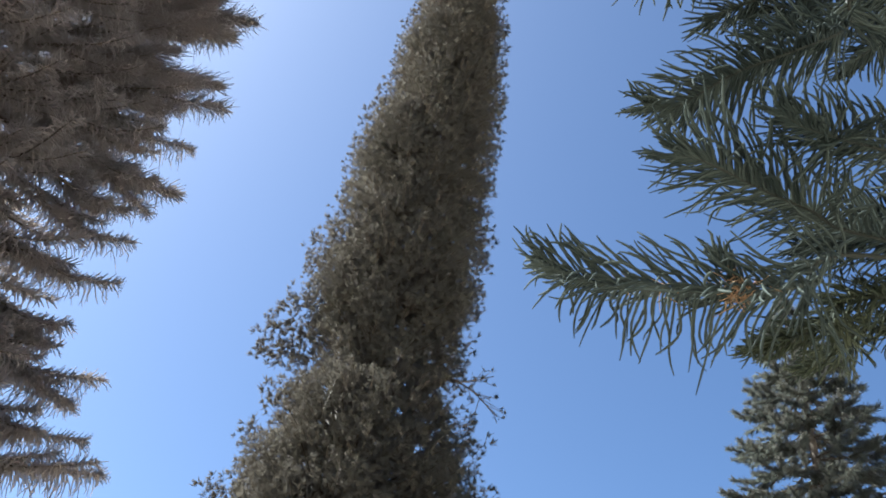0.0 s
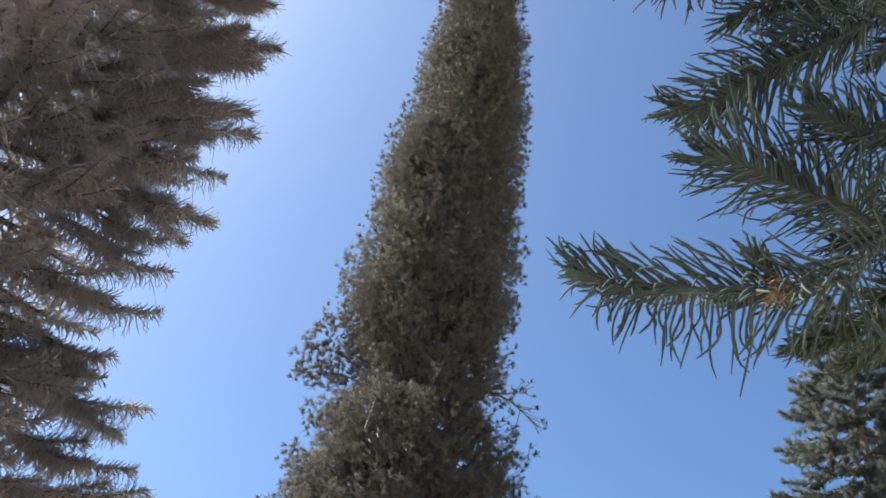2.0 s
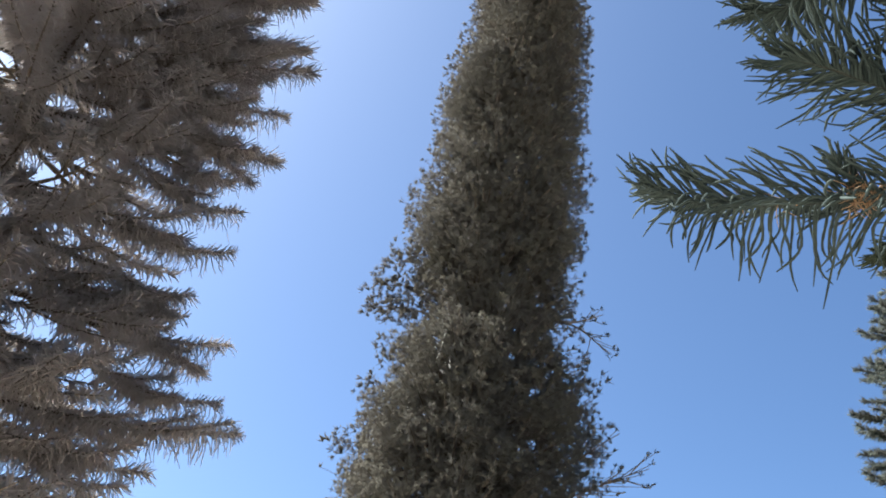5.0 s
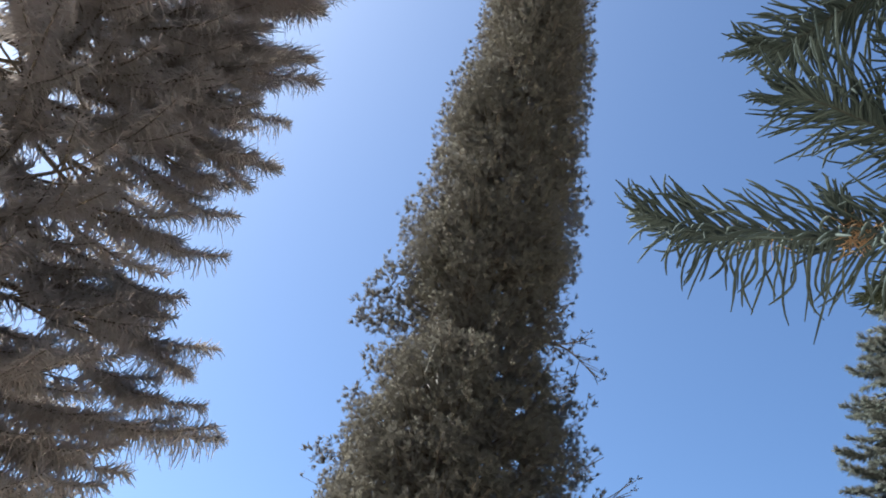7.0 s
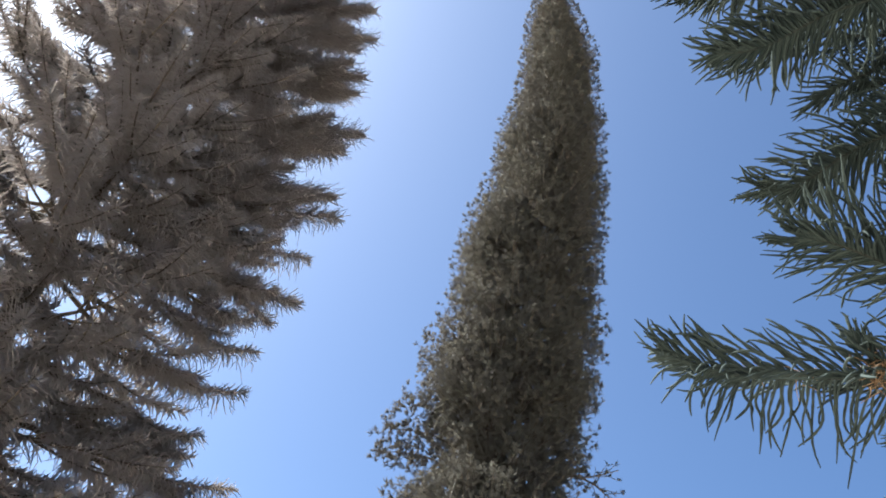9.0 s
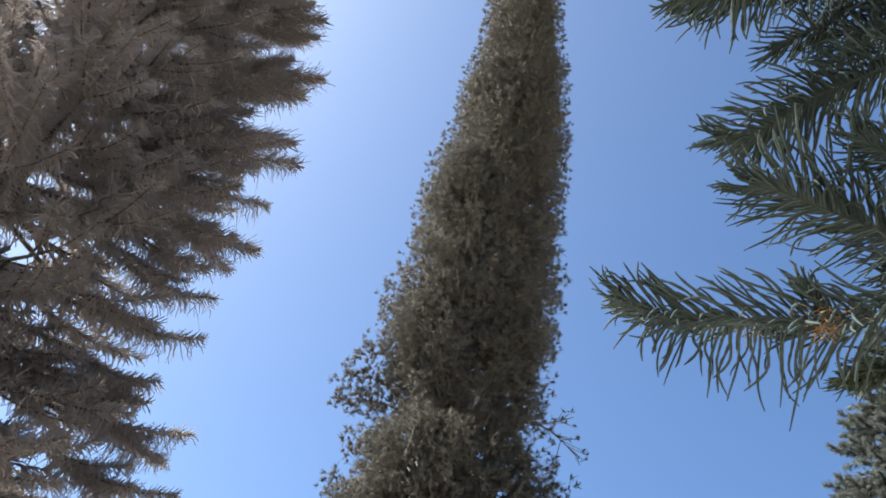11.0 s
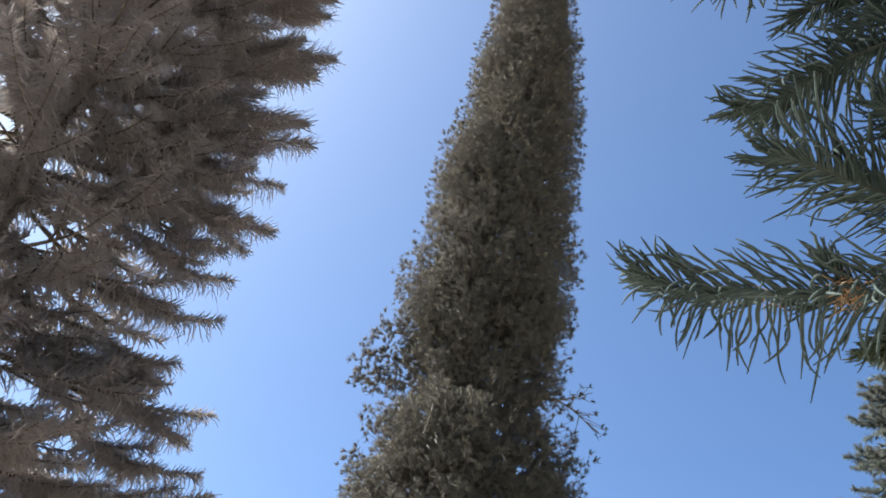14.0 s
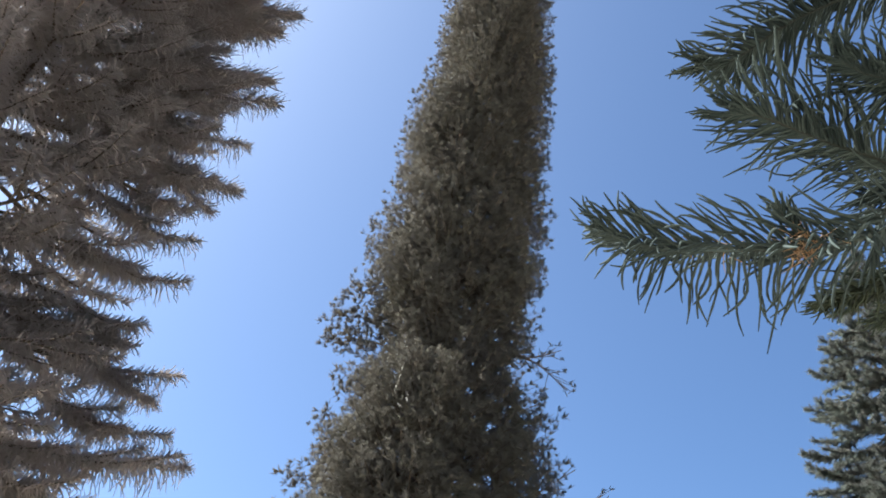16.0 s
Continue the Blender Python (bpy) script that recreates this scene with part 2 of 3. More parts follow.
def column_pine():
    rng = np.random.default_rng(11)
    thing = tree("column_pine", "very tall narrow olive-green column pine, leaning slightly, dense tufted crown")
    foot, top = (-1.75, 15.0, -0.1), (-0.72, 15.0, 30.6)
    trunk(rng, thing, foot, top, 60, 0.3, 0.03)
    # height, middle of the crown, half width
    rows = np.array([
        (1.5, -1.7, 0.5), (2.6, -1.65, 2.0), (5.0, -1.5, 2.6), (7.9, -1.24, 2.38), (8.9, -1.08, 2.08), (9.5, -1.2, 2.1), (10.1, -1.05, 1.62),
        (10.7, -0.95, 1.5), (11.5, -0.93, 1.8), (12.4, -1.0, 1.95), (13.9, -1.01, 1.95), (14.8, -0.85, 1.75), (16.7, -0.89, 1.85),
        (17.8, -0.79, 1.78), (19.0, -0.54, 1.62), (21.5, -0.57, 1.52), (22.9, -0.42, 1.3), (24.4, -0.44, 1.28), (26.1, -0.42, 1.2),
        (27.7, -0.6, 1.08), (29.2, -0.74, 0.85), (30.1, -0.76, 0.55), (30.6, -0.76, 0.15)])
    rows[:, 1] += 0.09

    def crown(z):
        return np.interp(z, rows[:, 0], rows[:, 1]), np.interp(z, rows[:, 0], rows[:, 2])

    def lobe(az, z):
        """Swelling of the crown into clumps, as a share of its half width."""
        return 0.13 * noise.noise(Vector((1.5 * math.cos(az), 1.5 * math.sin(az), 1.1 * z)))

    # heights by the width of the crown, denser from the middle up
    steps = np.linspace(2.2, 30.3, 400)
    share = np.cumsum(crown(steps)[1] * np.where(steps > 5.6, 1.0, 0.3))
    share = share / share[-1]

    # limbs, each with a pad of tufts at its end
    for k in range(620):
        z = float(np.interp((k + rng.random()) / 620, share, steps))
        cx, r = crown(z)
        az = 2.4 * k + rng.uniform(-0.4, 0.4)
        way = np.array([math.cos(az), math.sin(az), 0.0])
        swell = lobe(az, z)
        ln = r * (rng.uniform(0.76, 0.88) + swell)
        s0 = z / 31.0
        base = np.array([foot[0] + (top[0] - foot[0]) * s0, 15.0, z - 0.3 * ln])
        tip = np.array([cx, 15.0, z]) + way * ln
        axis, total = smooth_curve([base, base * 0.5 + tip * 0.5 - UP * 0.1 * ln, tip], 7)
        limb = part("limb", tubes(axis[None], np.linspace(0.03, 0.008, 7)[None], 4), WOOD, thing)
        front = math.sin(az) < 0.45
        n = int((26 + 17 * r) * (1.0 if front else 0.3) * (1.0 if z > 5.5 else 0.5))
        across = np.array([-way[1], way[0], 0.0])
        ball = unit(rng.normal(0, 1, (n, 3))) * (rng.random((n, 1)) ** 0.45)
        deep, wide, tall = 0.2 + 0.13 * r, 0.26 + 0.13 * r, 0.13 + 0.05 * r
        at = tip + way * (ball[:, :1] * deep) + across * (ball[:, 1:2] * wide) + UP * (ball[:, 2:] * tall - 0.25 * deep * ball[:, :1] ** 2)
        cxs, rs = crown(at[:, 2])
        rs = rs * np.interp(at[:, 2], [22.0, 28.0], [1.0, 0.82])
        at = at[np.hypot(at[:, 0] - cxs, at[:, 1] - 15.0) < rs * (0.98 + swell + 0.1 * rng.random(n))]
        if len(at):
            part("foliage", tuft_mesh(rng, at, np.repeat(way[None], len(at), 0), 0.115, 10, 0.068, 0.6, True), TALL_GREEN, limb)
    # separate tufts on thin twigs round the edge of the crown
    n = 1900
    z = 2.4 + 28.0 * rng.random(n) ** 0.75
    az = np.pi + (rng.random(n) * 1.5 - 0.25) * np.pi
    way = np.stack([np.cos(az), np.sin(az), 0.15 + 0 * az], 1)
    cx, r = crown(z)
    wide = r * (0.96 + 0.08 * rng.random(n) + np.array([lobe(a, h) for a, h in zip(az, z)])) + 0.04
    ends = way * wide[:, None] + np.stack([cx, 15.0 + 0 * z, z], 1)
    sv = np.linspace(0, 1, 3)[None, :, None]
    roots = ends - way * 0.35 - UP * 0.06 + rng.normal(0, 0.05, (n, 3))
    fringe = part("fringe_twig", tubes(roots[:, None] * (1 - sv) + ends[:, None] * sv, np.full((n, 3), 0.005), 3), WOOD, thing)
    tagged(fringe, "thin twigs at the crown's edge", kind="stuff")
    part("foliage", tuft_mesh(rng, ends, way, 0.125, 10, 0.07, 0.4), TALL_GREEN, fringe)
    # the dense heart of the crown
    for n, size, spikes, width, depth in ((7600, 0.19, 9, 0.085, 0.85), (5000, 0.32, 8, 0.125, 0.7)):
        z = np.interp(rng.random(n), share, steps)
        cx, r = crown(z)
        r = r * depth * rng.random(n) ** 0.6 * np.interp(z, [22.0, 28.0], [1.0, 0.82])
        az = np.pi + (rng.random(n) * 1.4 - 0.2) * np.pi
        way = np.stack([np.cos(az), np.sin(az), 0 * az], 1)
        heart = way * r[:, None] + np.stack([cx, 15.0 + 0 * z, z], 1)
        part("inner_foliage", tuft_mesh(rng, heart, way, size, spikes, width, 0.6, True), TALL_GREEN, thing)
    # limbs that stand out of the crown
    extra = [((-1.3, 15.0, 10.2), (-2.5, 14.9, 10.75), (-3.5, 14.8, 10.75), 0.2, 150),
             ((-1.3, 15.0, 10.8), (-2.5, 14.9, 11.3), (-3.4, 14.8, 11.3), 0.2, 150),
             ((-1.3, 15.0, 11.4), (-2.4, 14.9, 11.9), (-3.2, 14.8, 12.0), 0.2, 150),
             ((-1.3, 14.9, 9.0), (-2.4, 14.8, 9.5), (-3.05, 14.7, 9.65), 0.14, 65),
             ((-1.3, 14.9, 8.3), (-2.6, 14.8, 8.7), (-3.3, 14.7, 8.75), 0.14, 70),
             ((-1.3, 14.9, 7.4), (-2.9, 14.8, 7.7), (-3.75, 14.7, 7.6), 0.14, 78),
             ((-0.9, 14.9, 8.0), (0.3, 14.8, 8.7), (1.2, 14.7, 9.25), 0.15, 50)]
    for p0, p1, p2, w, n in extra:
        axis, total = smooth_curve([p0, p1, p2], 8)
        limb = part("limb", tubes(axis[None], np.linspace(0.035, 0.006, 8)[None], 5), WOOD, thing)
        s = 1 - rng.random(n) * 0.6
        on = np.stack([np.interp(s, np.linspace(0, 1, 8), axis[:, j]) for j in range(3)], 1)
        way = np.repeat(unit(np.array([np.array(p2) - np.array(p0)])), n, 0)
        part("foliage", tuft_mesh(rng, on + np.clip(rng.normal(0, w, (n, 3)), -1.6 * w, 1.6 * w), way, 0.135, 11, 0.07, 0.45), TALL_GREEN, limb)
    for p0, p1, p2, n, w in (((0.2, 14.8, 10.6), (0.8, 14.7, 10.4), (1.45, 14.6, 9.75), 16, 0.15),
                             ((0.5, 14.8, 10.5), (0.95, 14.7, 10.55), (1.35, 14.6, 10.65), 10, 0.12),
                             ((0.3, 14.8, 7.2), (1.0, 14.7, 7.7), (1.6, 14.6, 8.1), 14, 0.14),
                             ((0.5, 14.8, 6.8), (1.4, 14.7, 7.2), (2.1, 14.6, 7.45), 30, 0.2)):
        axis, total = smooth_curve([p0, p1, p2], 10)
        limb = part("bare_branch", tubes(axis[None], np.linspace(0.024, 0.008, 10)[None], 5), WOOD, thing, "thin nearly bare side branch")
        k = rng.integers(3, 10, n)
        ends = axis[k] + rng.normal(0, w, (n, 3))
        sv = np.linspace(0, 1, 5)[None, :, None]
        tw = axis[np.maximum(k - 2, 0)][:, None] * (1 - sv) + ends[:, None] * sv
        tagged(part("twig_spray", tubes(tw, np.repeat(np.linspace(0.01, 0.005, 5)[None], n, 0), 4), WOOD, limb), kind="stuff")
        part("foliage", tuft_mesh(rng, ends, unit(ends - axis[0]), 0.11, 7, 0.1, 0.5), TALL_GREEN, limb)
    for p0, p1, p2 in (((-1.6, 12.9, 9.15), (-1.64, 12.87, 8.85), (-1.7, 12.85, 8.5)), ((-1.2, 12.8, 7.75), (-1.12, 12.77, 7.6), (-0.98, 12.75, 7.55))):
        axis, _ = smooth_curve([p0, p1, p2], 8)
        part("dead_twig", tubes(axis[None], np.full((1, 8), 0.006), 5), PALE_WOOD, thing, "pale dead twig")


column_pine()


# ---- tiered pines ----
def bough(rng, thing, points, wood, mats, spec, laterals=2, lat_len=0.4, label="", clear=()):
    """One branch with its foliage: a wooden axis through the points, side shoots, a brush round each and hanging combs."""
    axis, total = smooth_curve(points, 16)
    wood_pieces = [tubes(axis[None], np.linspace(wood, wood * 0.25, 16)[None], 6)]
    shoots = [(axis, total, total * spec["reach"])]
    for k in range(laterals):
        i = int(rng.uniform(0.3, 0.75) * 15)
        root, main = axis[i], unit(axis[i + 1] - axis[i])
        side = unit(np.cross(main, UP))
        sgn = 1 if (k + int(rng.random() < 0.2)) % 2 else -1
        end = root + (main * 0.9 + side * sgn * rng.uniform(*spec["open"]) + UP * rng.uniform(-0.04, 0.14)) * total * lat_len * rng.uniform(0.7, 1.1)
        ax, tot = smooth_curve([root, (root + end) / 2 - UP * 0.06 * total * lat_len, end], 8)
        wood_pieces.append(tubes(ax[None], np.linspace(wood * 0.5, wood * 0.2, 8)[None], 5))
        shoots.append((ax, tot, tot * 0.95))
    leaves = []
    for ax, tot, reach in shoots:
        if spec["comb"]:
            leaves.append(tubes(*foliage(rng, ax, tot, reach, spec["comb"], spec["len"], spec["rad"], spec["rings"], 3, droop=spec["droop"], tip=spec["tip"], lean=spec["lean"], low_lean=spec["low"], upper=0.5, up_len=spec["up"], blunt=0.6, low_tip=0.7, low_reach=1.4, flat=spec["flat"], fan=0.3, wild=0.08, twist=0.09, regular=True, even=0.4, sweep=0.25, fall=0.3, ahead=spec["ahead"], clear=clear), 3))
        if spec["brush"]:
            leaves.append(tubes(*foliage(rng, ax, tot, reach, spec["brush"], spec["short"], spec["rad"] * 1.2, spec["bends"], 3, droop=0.1, rows=False, tip=spec["taper"], lean=spec["sweep"], low_lean=spec["sweep"], up_len=1.0, blunt=spec["blunt"], wild=spec.get("wild", 0.05), even=0.3, sweep=0.2, ahead=spec["ahead"], clear=clear), 3))
    branch = part("branch", join(wood_pieces), mats[0], thing, label)
    leaves = [a for a in leaves if len(a[0])]
    if leaves:
        part("foliage", join(leaves), mats[1], branch)
    return branch


def arched(base, tip, sag, rise):
    """Four points of a branch that sags and turns up at its tip."""
    base, tip = np.array(base, float), np.array(tip, float)
    span = np.linalg.norm(tip - base)
    return [base, base * 0.62 + tip * 0.38 - UP * sag * span, base * 0.22 + tip * 0.78 - UP * (sag * 0.8 + rise) * span, tip]


def tiered_pine():
    rng = np.random.default_rng(5)
    thing = tree("tiered_pine", "dark green tiered pine with plume-like branches, seen against the sun, glare browned into its colour")
    ax, ay = -4.1, 4.5
    trunk(rng, thing, (ax, ay, -0.1), (ax + 0.05, ay, 13.9), 40, 0.15, 0.012)
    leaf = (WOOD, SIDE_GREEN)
    comb = dict(reach=0.92, comb=250, brush=190, len=0.17, short=0.08, rad=0.0043, flat=1.6, rings=5, droop=0.45, lean=0.75, low=0.55, up=0.4, tip=0.12, sweep=0.6, blunt=1.0, taper=0.06, bends=2, ahead=0.1, open=(0.25, 0.6))
    pad = dict(comb, comb=250, brush=220, short=0.12, len=0.17, rings=4, droop=0.3, up=0.85, low=0.7, blunt=0.7, taper=0.15, sweep=1.0, ahead=0.3, open=(0.15, 0.5))
    cone = dict(comb, comb=190, brush=380, len=0.19, short=0.2, rad=0.0043, rings=3, droop=0.2, lean=0.9, low=0.9, up=0.95, sweep=1.5, blunt=0.25, taper=0.32, ahead=0.6, wild=0.03, open=(0.1, 0.4))
    mass = dict(comb, comb=140, brush=130, len=0.16, short=0.1, rad=0.0053, rings=3, up=0.6, taper=0.12)
    back = dict(mass, comb=70, brush=80, rad=0.0075, rings=2)
    thin = dict(mass, comb=16, brush=14, short=0.12, len=0.16, rad=0.009, rings=2)
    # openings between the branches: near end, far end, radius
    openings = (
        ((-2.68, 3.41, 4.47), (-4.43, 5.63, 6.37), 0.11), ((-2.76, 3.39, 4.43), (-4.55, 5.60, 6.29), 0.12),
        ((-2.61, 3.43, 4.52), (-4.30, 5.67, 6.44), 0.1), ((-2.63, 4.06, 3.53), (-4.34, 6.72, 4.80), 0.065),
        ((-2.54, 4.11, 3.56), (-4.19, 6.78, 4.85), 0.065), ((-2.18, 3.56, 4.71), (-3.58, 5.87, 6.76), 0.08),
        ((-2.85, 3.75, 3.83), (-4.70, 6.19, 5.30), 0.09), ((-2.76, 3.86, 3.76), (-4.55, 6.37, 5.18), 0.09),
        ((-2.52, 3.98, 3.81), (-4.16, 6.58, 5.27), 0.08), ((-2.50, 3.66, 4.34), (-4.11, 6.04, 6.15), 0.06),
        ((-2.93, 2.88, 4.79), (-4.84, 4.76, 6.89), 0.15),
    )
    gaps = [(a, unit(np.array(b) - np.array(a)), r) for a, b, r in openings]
    # branches on the side of the open sky: azimuth, reach, height of the middle over the tip, height of the tip, form
    for az, r, mid, z, form in ((26, 1.59, 0.1, 3.32, comb), (24, 2.23, -0.13, 3.82, comb), (27, 2.04, 0.03, 4.05, comb), (25, 1.98, -0.05, 4.48, comb), (27, 1.62, -0.06, 4.65, comb),
                                (24, 1.64, 0.05, 4.8, comb), (18, 1.83, 0.08, 5.14, comb), (22, 1.8, 0.16, 5.62, comb), (20, 1.68, 0.12, 5.86, pad), (18, 1.98, 0.09, 6.12, pad),
                                (16, 1.97, -0.12, 6.59, comb), (14, 1.66, -0.05, 6.68, comb), (10, 2.12, -0.06, 6.95, pad), (12, 2.0, 0.0, 7.29, cone), (8, 1.97, -0.25, 7.81, pad),
                                (6, 2.11, -0.02, 8.01, cone), (9, 1.89, -0.08, 8.82, cone), (3, 1.97, 0.06, 8.84, cone), (8, 1.87, -0.14, 9.86, cone), (4, 1.79, -0.08, 10.29, cone),
                                (6, 1.51, -0.02, 10.96, cone), (2, 1.38, -0.04, 11.19, cone), (10, 1.25, -0.05, 11.9, cone), (6, 0.95, -0.05, 12.6, cone)):
        a = radians(az)
        way = np.array([math.cos(a), math.sin(a), 0.0])
        foot = np.array([ax, ay, z + mid * 1.6 + (0.1 if z < 7 else -0.15)])
        tip = np.array([ax, ay, z]) + way * r
        mids = np.array([ax, ay, z + mid]) + way * r * 0.6
        low = tip - way * r * 0.19 + UP * (0.15 * mid - (0.07 if z < 6 else 0.02))
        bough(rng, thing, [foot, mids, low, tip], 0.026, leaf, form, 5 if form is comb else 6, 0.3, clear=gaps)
    zs = [2.0, 4.0, 6.0, 8.0, 9.2, 10.6, 12.0, 13.2, 13.9]
    rs = [2.1, 2.05, 1.95, 1.95, 1.8, 1.55, 1.2, 0.7, 0.15]
    z, start = 2.3, 0.0
    while z < 13.6:
        r = np.interp(z, zs, rs)
        count = 9 if z < 7 else 8 if z < 11 else 6
        start += 0.45
        for k in range(count):
            a = start + 2 * np.pi * (k + rng.uniform(-0.25, 0.25)) / count
            ln = r * rng.uniform(0.82, 0.98) * (0.76 if z > 7.3 and math.cos(a + 2.76) > 0.35 else (0.9 if z > 6.6 else 0.82) if math.cos(a - 0.25) > 0.6 else 1.0)
            zz = z + rng.uniform(-0.12, 0.12)
            away = math.cos(a - 2.5) > 0.55 or z < 2.9
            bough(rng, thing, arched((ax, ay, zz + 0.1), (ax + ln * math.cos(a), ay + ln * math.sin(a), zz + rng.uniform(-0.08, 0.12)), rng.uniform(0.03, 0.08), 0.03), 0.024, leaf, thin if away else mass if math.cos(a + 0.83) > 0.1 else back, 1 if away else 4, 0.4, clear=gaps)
        z += 0.42
    # short shoots close round the trunk
    for k in range(60):
        z, a, ln = 3.6 + 0.15 * k, rng.uniform(-2.2, -0.2), rng.uniform(0.45, 1.0)
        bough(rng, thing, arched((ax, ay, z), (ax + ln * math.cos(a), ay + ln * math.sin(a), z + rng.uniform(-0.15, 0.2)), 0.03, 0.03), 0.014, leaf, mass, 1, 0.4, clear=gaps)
    bough(rng, thing, arched((ax + 0.05, ay, 13.3), (ax + 0.06, ay + 0.02, 14.1), 0, 0), 0.02, leaf, mass, 0)


tiered_pine()


def young_pine():
    rng = np.random.default_rng(8)
    thing = tree("young_pine", "grey-green cone-shaped young pine with dense upturned brush-like branches")
    ax, ay = 5.47, 10.31
    trunk(rng, thing, (ax, ay, -0.1), (ax, ay, 10.2), 30, 0.16, 0.02)
    leaf = (WOOD, FAR_GREEN)
    spec = dict(reach=0.9, comb=0, brush=260, short=0.082, rad=0.0067, sweep=0.9, blunt=0.85, taper=0.05, bends=2, ahead=0.6, wild=0.12, open=(0.4, 0.8))
    sparse = dict(spec, brush=55, rad=0.012)
    zs, rs = [1.2, 3.5, 5.5, 7.0, 8.0, 9.0, 10.0], [1.6, 1.6, 1.42, 1.2, 1.02, 0.55, 0.1]
    z, start = 1.5, 0.0
    while z < 10.0:
        r = np.interp(z, zs, rs)
        count = 9 if z < 9 else 6
        start += 0.45
        for k in range(count):
            a = start + 2 * np.pi * (k + rng.uniform(-0.3, 0.3)) / count
            ln = r * rng.uniform(0.85, 1.05)
            zz = z + rng.uniform(-0.1, 0.1)
            bough(rng, thing, arched((ax, ay, zz + 0.02 * r), (ax + ln * math.cos(a), ay + ln * math.sin(a), zz - 0.06 * r), 0.04, 0.05), 0.02, leaf, spec if z > 5.6 and math.cos(a - 4.1) > -0.3 else sparse, 5, 0.43)
        z += 0.34
    bough(rng, thing, arched((ax, ay, 9.7), (ax, ay + 0.02, 10.35), 0, 0), 0.015, leaf, spec, 0)


young_pine()


# ---- the pine overhead, whose branch ends hang close to the eye ----
def overhanging_pine():
    rng = np.random.default_rng(3)
    thing = tree("overhanging_pine", "green pine whose rope-like drooping branch ends reach close overhead")
    tx, ty = 3.0, 1.6
    trunk(rng, thing, (tx, ty, -0.1), (tx, ty, 5.6), 30, 0.14, 0.012)

    def branch(points, foot_z, reach, per, length, mat, droop=0.25, radius=0.0039, lean=0.41, upper=0.55, fan=0.12, label="", tip=0.15, wood=0.0065, low=0.6, single=False):
        pts = [(tx, ty, foot_z)] + list(points[::-1]) if foot_z else list(points[::-1])
        axis, total = smooth_curve(pts, 40)
        ob = part("branch", tubes(axis[None], (np.linspace(wood * 2.2, wood * 0.5, 40) + rng.normal(0, 0.0006, 40))[None], 8), TWIG, thing, label)
        curves, radii = foliage(rng, axis, total, reach, per, length * 1.05, radius, 12, 4, jag=0.1, droop=droop, lean=lean * 1.6, low_lean=low, tip=tip, upper=upper, up_len=0.9, blunt=0.6, fan=fan, wild=0.04, regular=True, low_tip=0.45, low_reach=1.4, even=0.35, twist=0.06, sweep=0.3, fall=0.1, ahead=1.0, crowd=1.25)
        if single:
            for curve, r in zip(curves, radii):
                part("branchlet", tubes(curve[None], r[None], 5), mat, ob)
        else:
            part("foliage", tubes(curves, radii, 4), mat, ob)
        return ob

    main = branch([(0.29, 1.83, 3.13), (0.37, 1.83, 3.09), (0.5, 1.79, 3.04), (0.63, 1.71, 2.99), (0.75, 1.63, 2.94), (0.92, 1.6, 2.97), (1.18, 1.57, 3.07)], 2.9, 0.9, 330, 0.185, NEAR_GREEN, 0.42, single=True)
    branch([(0.55, 1.39, 3.165), (0.63, 1.4, 3.16), (0.78, 1.45, 3.14), (0.94, 1.49, 3.12), (1.21, 1.58, 3.14)], 3.0, 1.0, 300, 0.18, NEAR_GREEN, 0.16, low=1.0, tip=0.12)
    branch([(0.51, 1.435, 3.395), (0.58, 1.43, 3.4), (0.72, 1.36, 3.48), (0.87, 1.31, 3.54), (1.03, 1.29, 3.64), (1.24, 1.25, 3.76)], 3.5, 1.0, 400, 0.15, NEAR_GREEN, 0.25)
    branch([(0.37, 1.19, 3.67), (0.49, 1.18, 3.69), (0.64, 1.13, 3.77), (0.78, 1.1, 3.82), (1.01, 1.1, 3.92)], 3.8, 1.1, 400, 0.15, NEAR_GREEN, 0.25)
    branch([(0.28, 1.12, 3.92), (0.41, 1.12, 3.95), (0.58, 1.08, 4.0), (0.78, 1.02, 4.09)], 4.0, 1.1, 400, 0.15, NEAR_GREEN, 0.25)
    branch([(0.77, 1.26, 3.21), (0.83, 1.28, 3.19), (0.95, 1.31, 3.2), (1.15, 1.37, 3.24)], 3.2, 0.8, 320, 0.145, NEAR_GREEN, 0.1)
    branch([(0.89, 1.87, 2.95), (0.97, 1.85, 2.98), (1.09, 1.81, 3.02), (1.31, 1.75, 3.1)], 3.0, 0.8, 620, 0.115, LIT_GREEN, 0.12, 0.0032, lean=0.75, fan=0.7)
    branch([(1.18, 1.53, 3.82), (1.28, 1.47, 3.89), (1.5, 1.46, 4.06)], 3.9, 0.8, 320, 0.145, NEAR_GREEN, 0.2)
    branch([(1.01, 1.72, 3.21), (1.13, 1.7, 3.24), (1.34, 1.68, 3.33)], 3.2, 0.8, 320, 0.145, NEAR_GREEN, 0.2)
    branch([(1.13, 2.06, 3.04), (1.24, 2.01, 3.09), (1.44, 1.95, 3.16)], 3.05, 0.7, 420, 0.12, LIT_GREEN, 0.15, 0.0032, lean=0.6, fan=0.7)
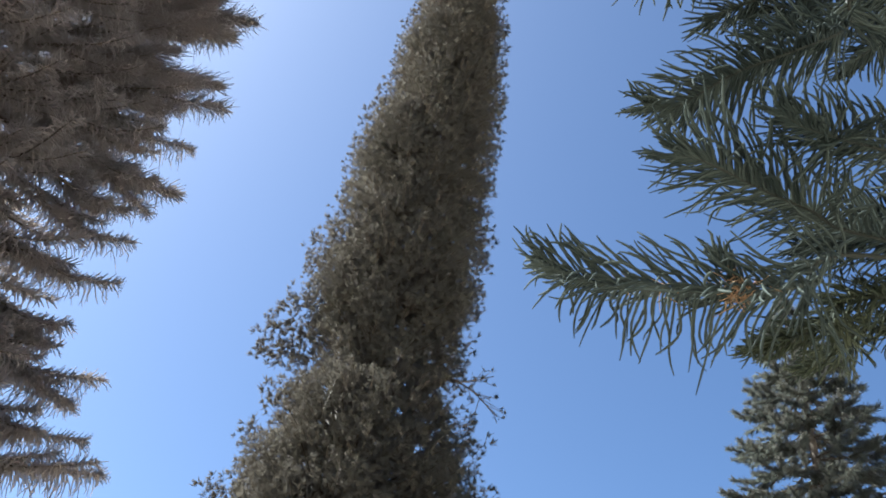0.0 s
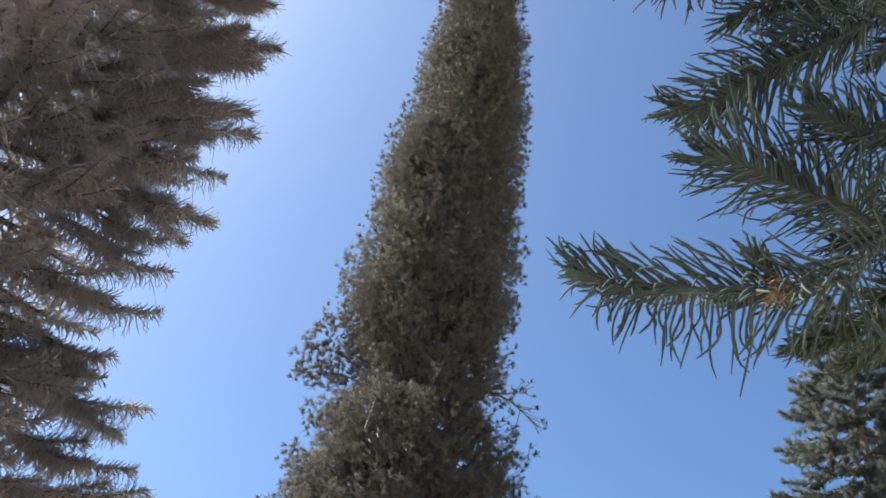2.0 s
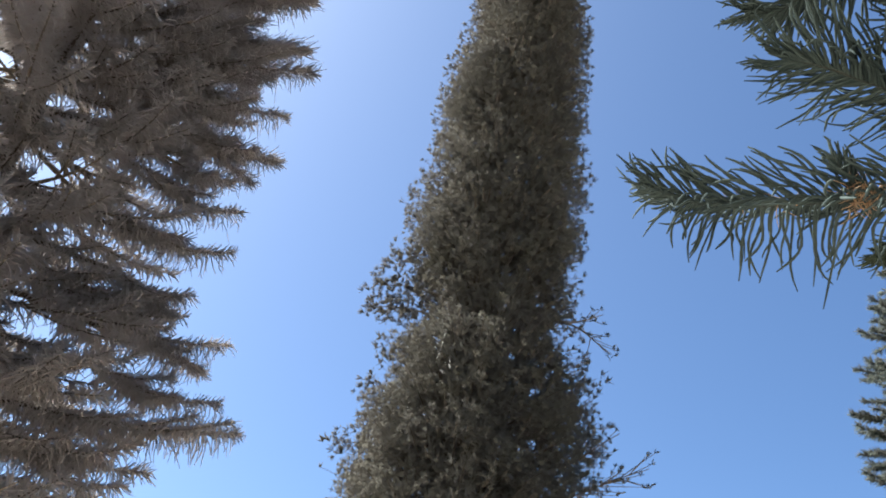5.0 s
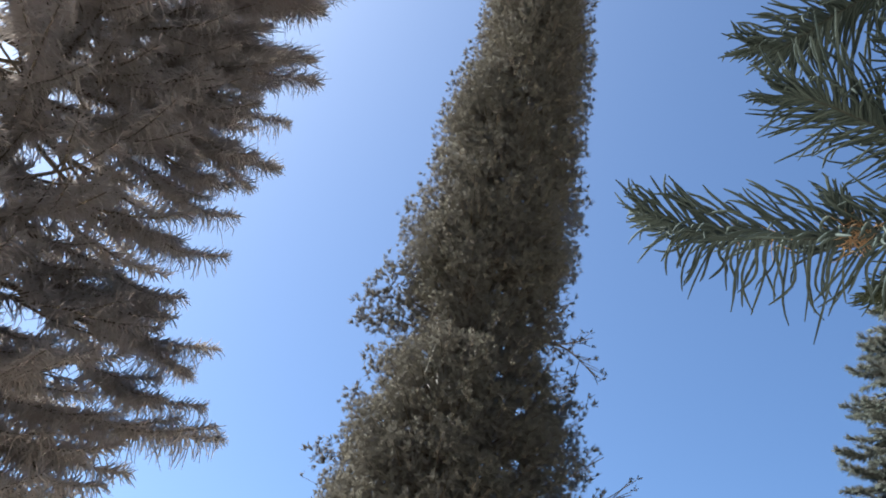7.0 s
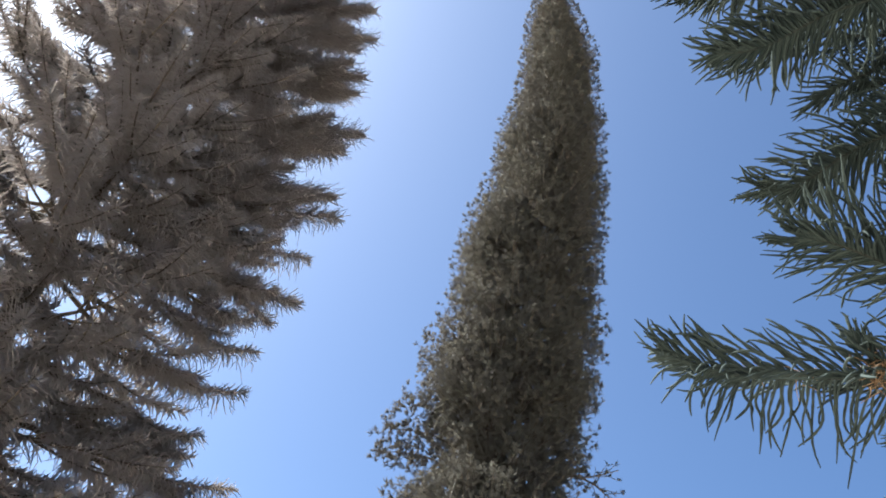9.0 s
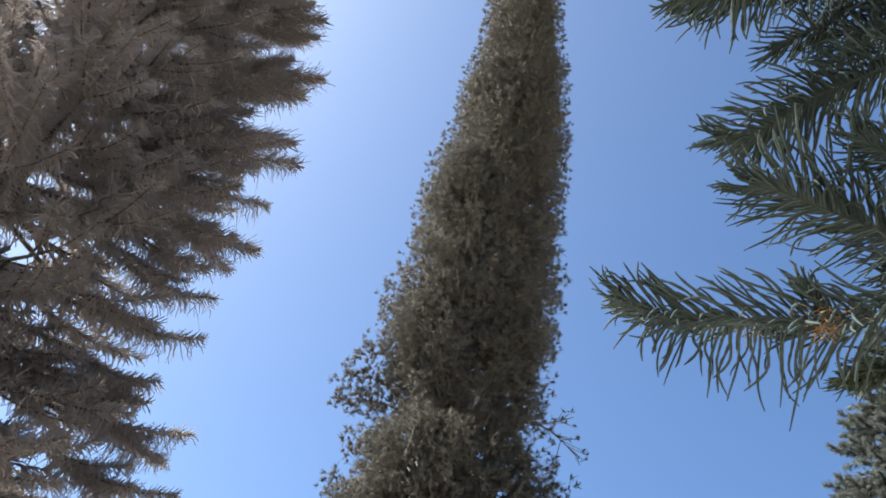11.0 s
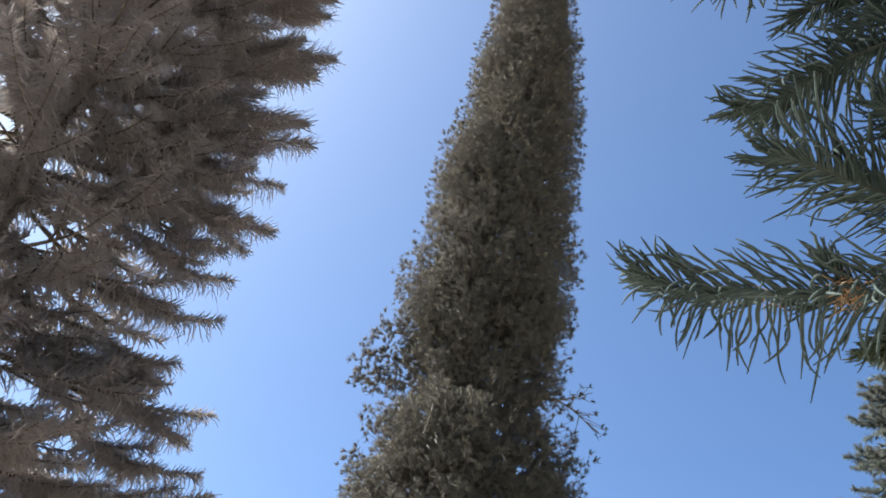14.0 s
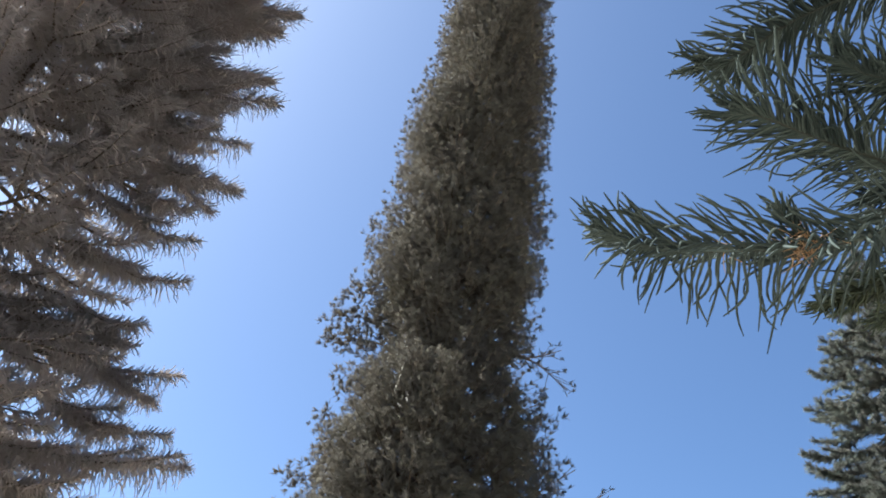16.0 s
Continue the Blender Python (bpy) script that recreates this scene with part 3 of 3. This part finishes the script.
    branch([(0.68, 1.56, 3.01), (0.74, 1.6, 2.96), (0.81, 1.62, 2.94)], 0, 0.13, 260, 0.1, NEAR_GREEN, 0.1, wood=0.005)
    for points, z in (([(0.67, 1.42, 4.25), (0.9, 1.46, 4.26), (1.28, 1.54, 4.38)], 4.2),
                      ([(0.77, 1.55, 4.01), (0.93, 1.5, 4.09), (1.28, 1.52, 4.26)], 4.0),
                      ([(0.62, 1.34, 4.46), (0.86, 1.36, 4.48), (1.31, 1.47, 4.58)], 4.4),
                      ([(0.92, 1.53, 3.92), (1.05, 1.49, 3.98), (1.31, 1.53, 4.13)], 3.9),
                      ([(1.23, 1.8, 3.35), (1.33, 1.76, 3.39), (1.59, 1.8, 3.5)], 3.3),
                      ([(0.93, 1.56, 4.1), (1.12, 1.52, 4.15), (1.48, 1.49, 4.33)], 4.3)):
        branch(points, z, 0.6, 210, 0.15, NEAR_GREEN, 0.2)
    # dried tuft on the lowest branch
    sv = np.linspace(0, 1, 7)
    for name, mid, count, size in (("dried_branchlet", (0.62, 1.71, 3.02), 5, 0.05), ("dried_branchlet", (0.52, 1.78, 3.05), 4, 0.04)):
        c = np.array(mid) + rng.normal(0, 0.02, (count, 3))
        way = unit(rng.normal(0, 1, (count, 3)))
        cur = c[:, None] + size * (way[:, None] * sv[None, :, None] + rng.normal(0, 0.6, (count, 1, 3)) * (sv ** 2)[None, :, None])
        part(name, tubes(cur, np.repeat((0.0018 * (1 - 0.6 * sv))[None], count, 0), 4), DRY, main, "curled dry brown branchlets")
    k = 110
    way = unit(rng.normal(0, 1, (k, 3)) + np.array([-0.3, -0.4, -0.2]))
    sv = np.linspace(0, 1, 6)
    c = np.array([0.75, 1.62, 2.945]) + rng.normal(0, 0.02, (k, 3))
    cur = c[:, None] + (way[:, None] * sv[None, :, None] + rng.normal(0, 0.4, (k, 1, 3)) * (sv ** 2)[None, :, None]) * (0.02 + 0.03 * rng.random((k, 1, 1)))
    part("dried_tuft", tubes(cur, np.repeat((0.0017 * (1 - 0.6 * sv))[None], k, 0), 4), DRY, main, "dried orange-brown tuft")


overhanging_pine()
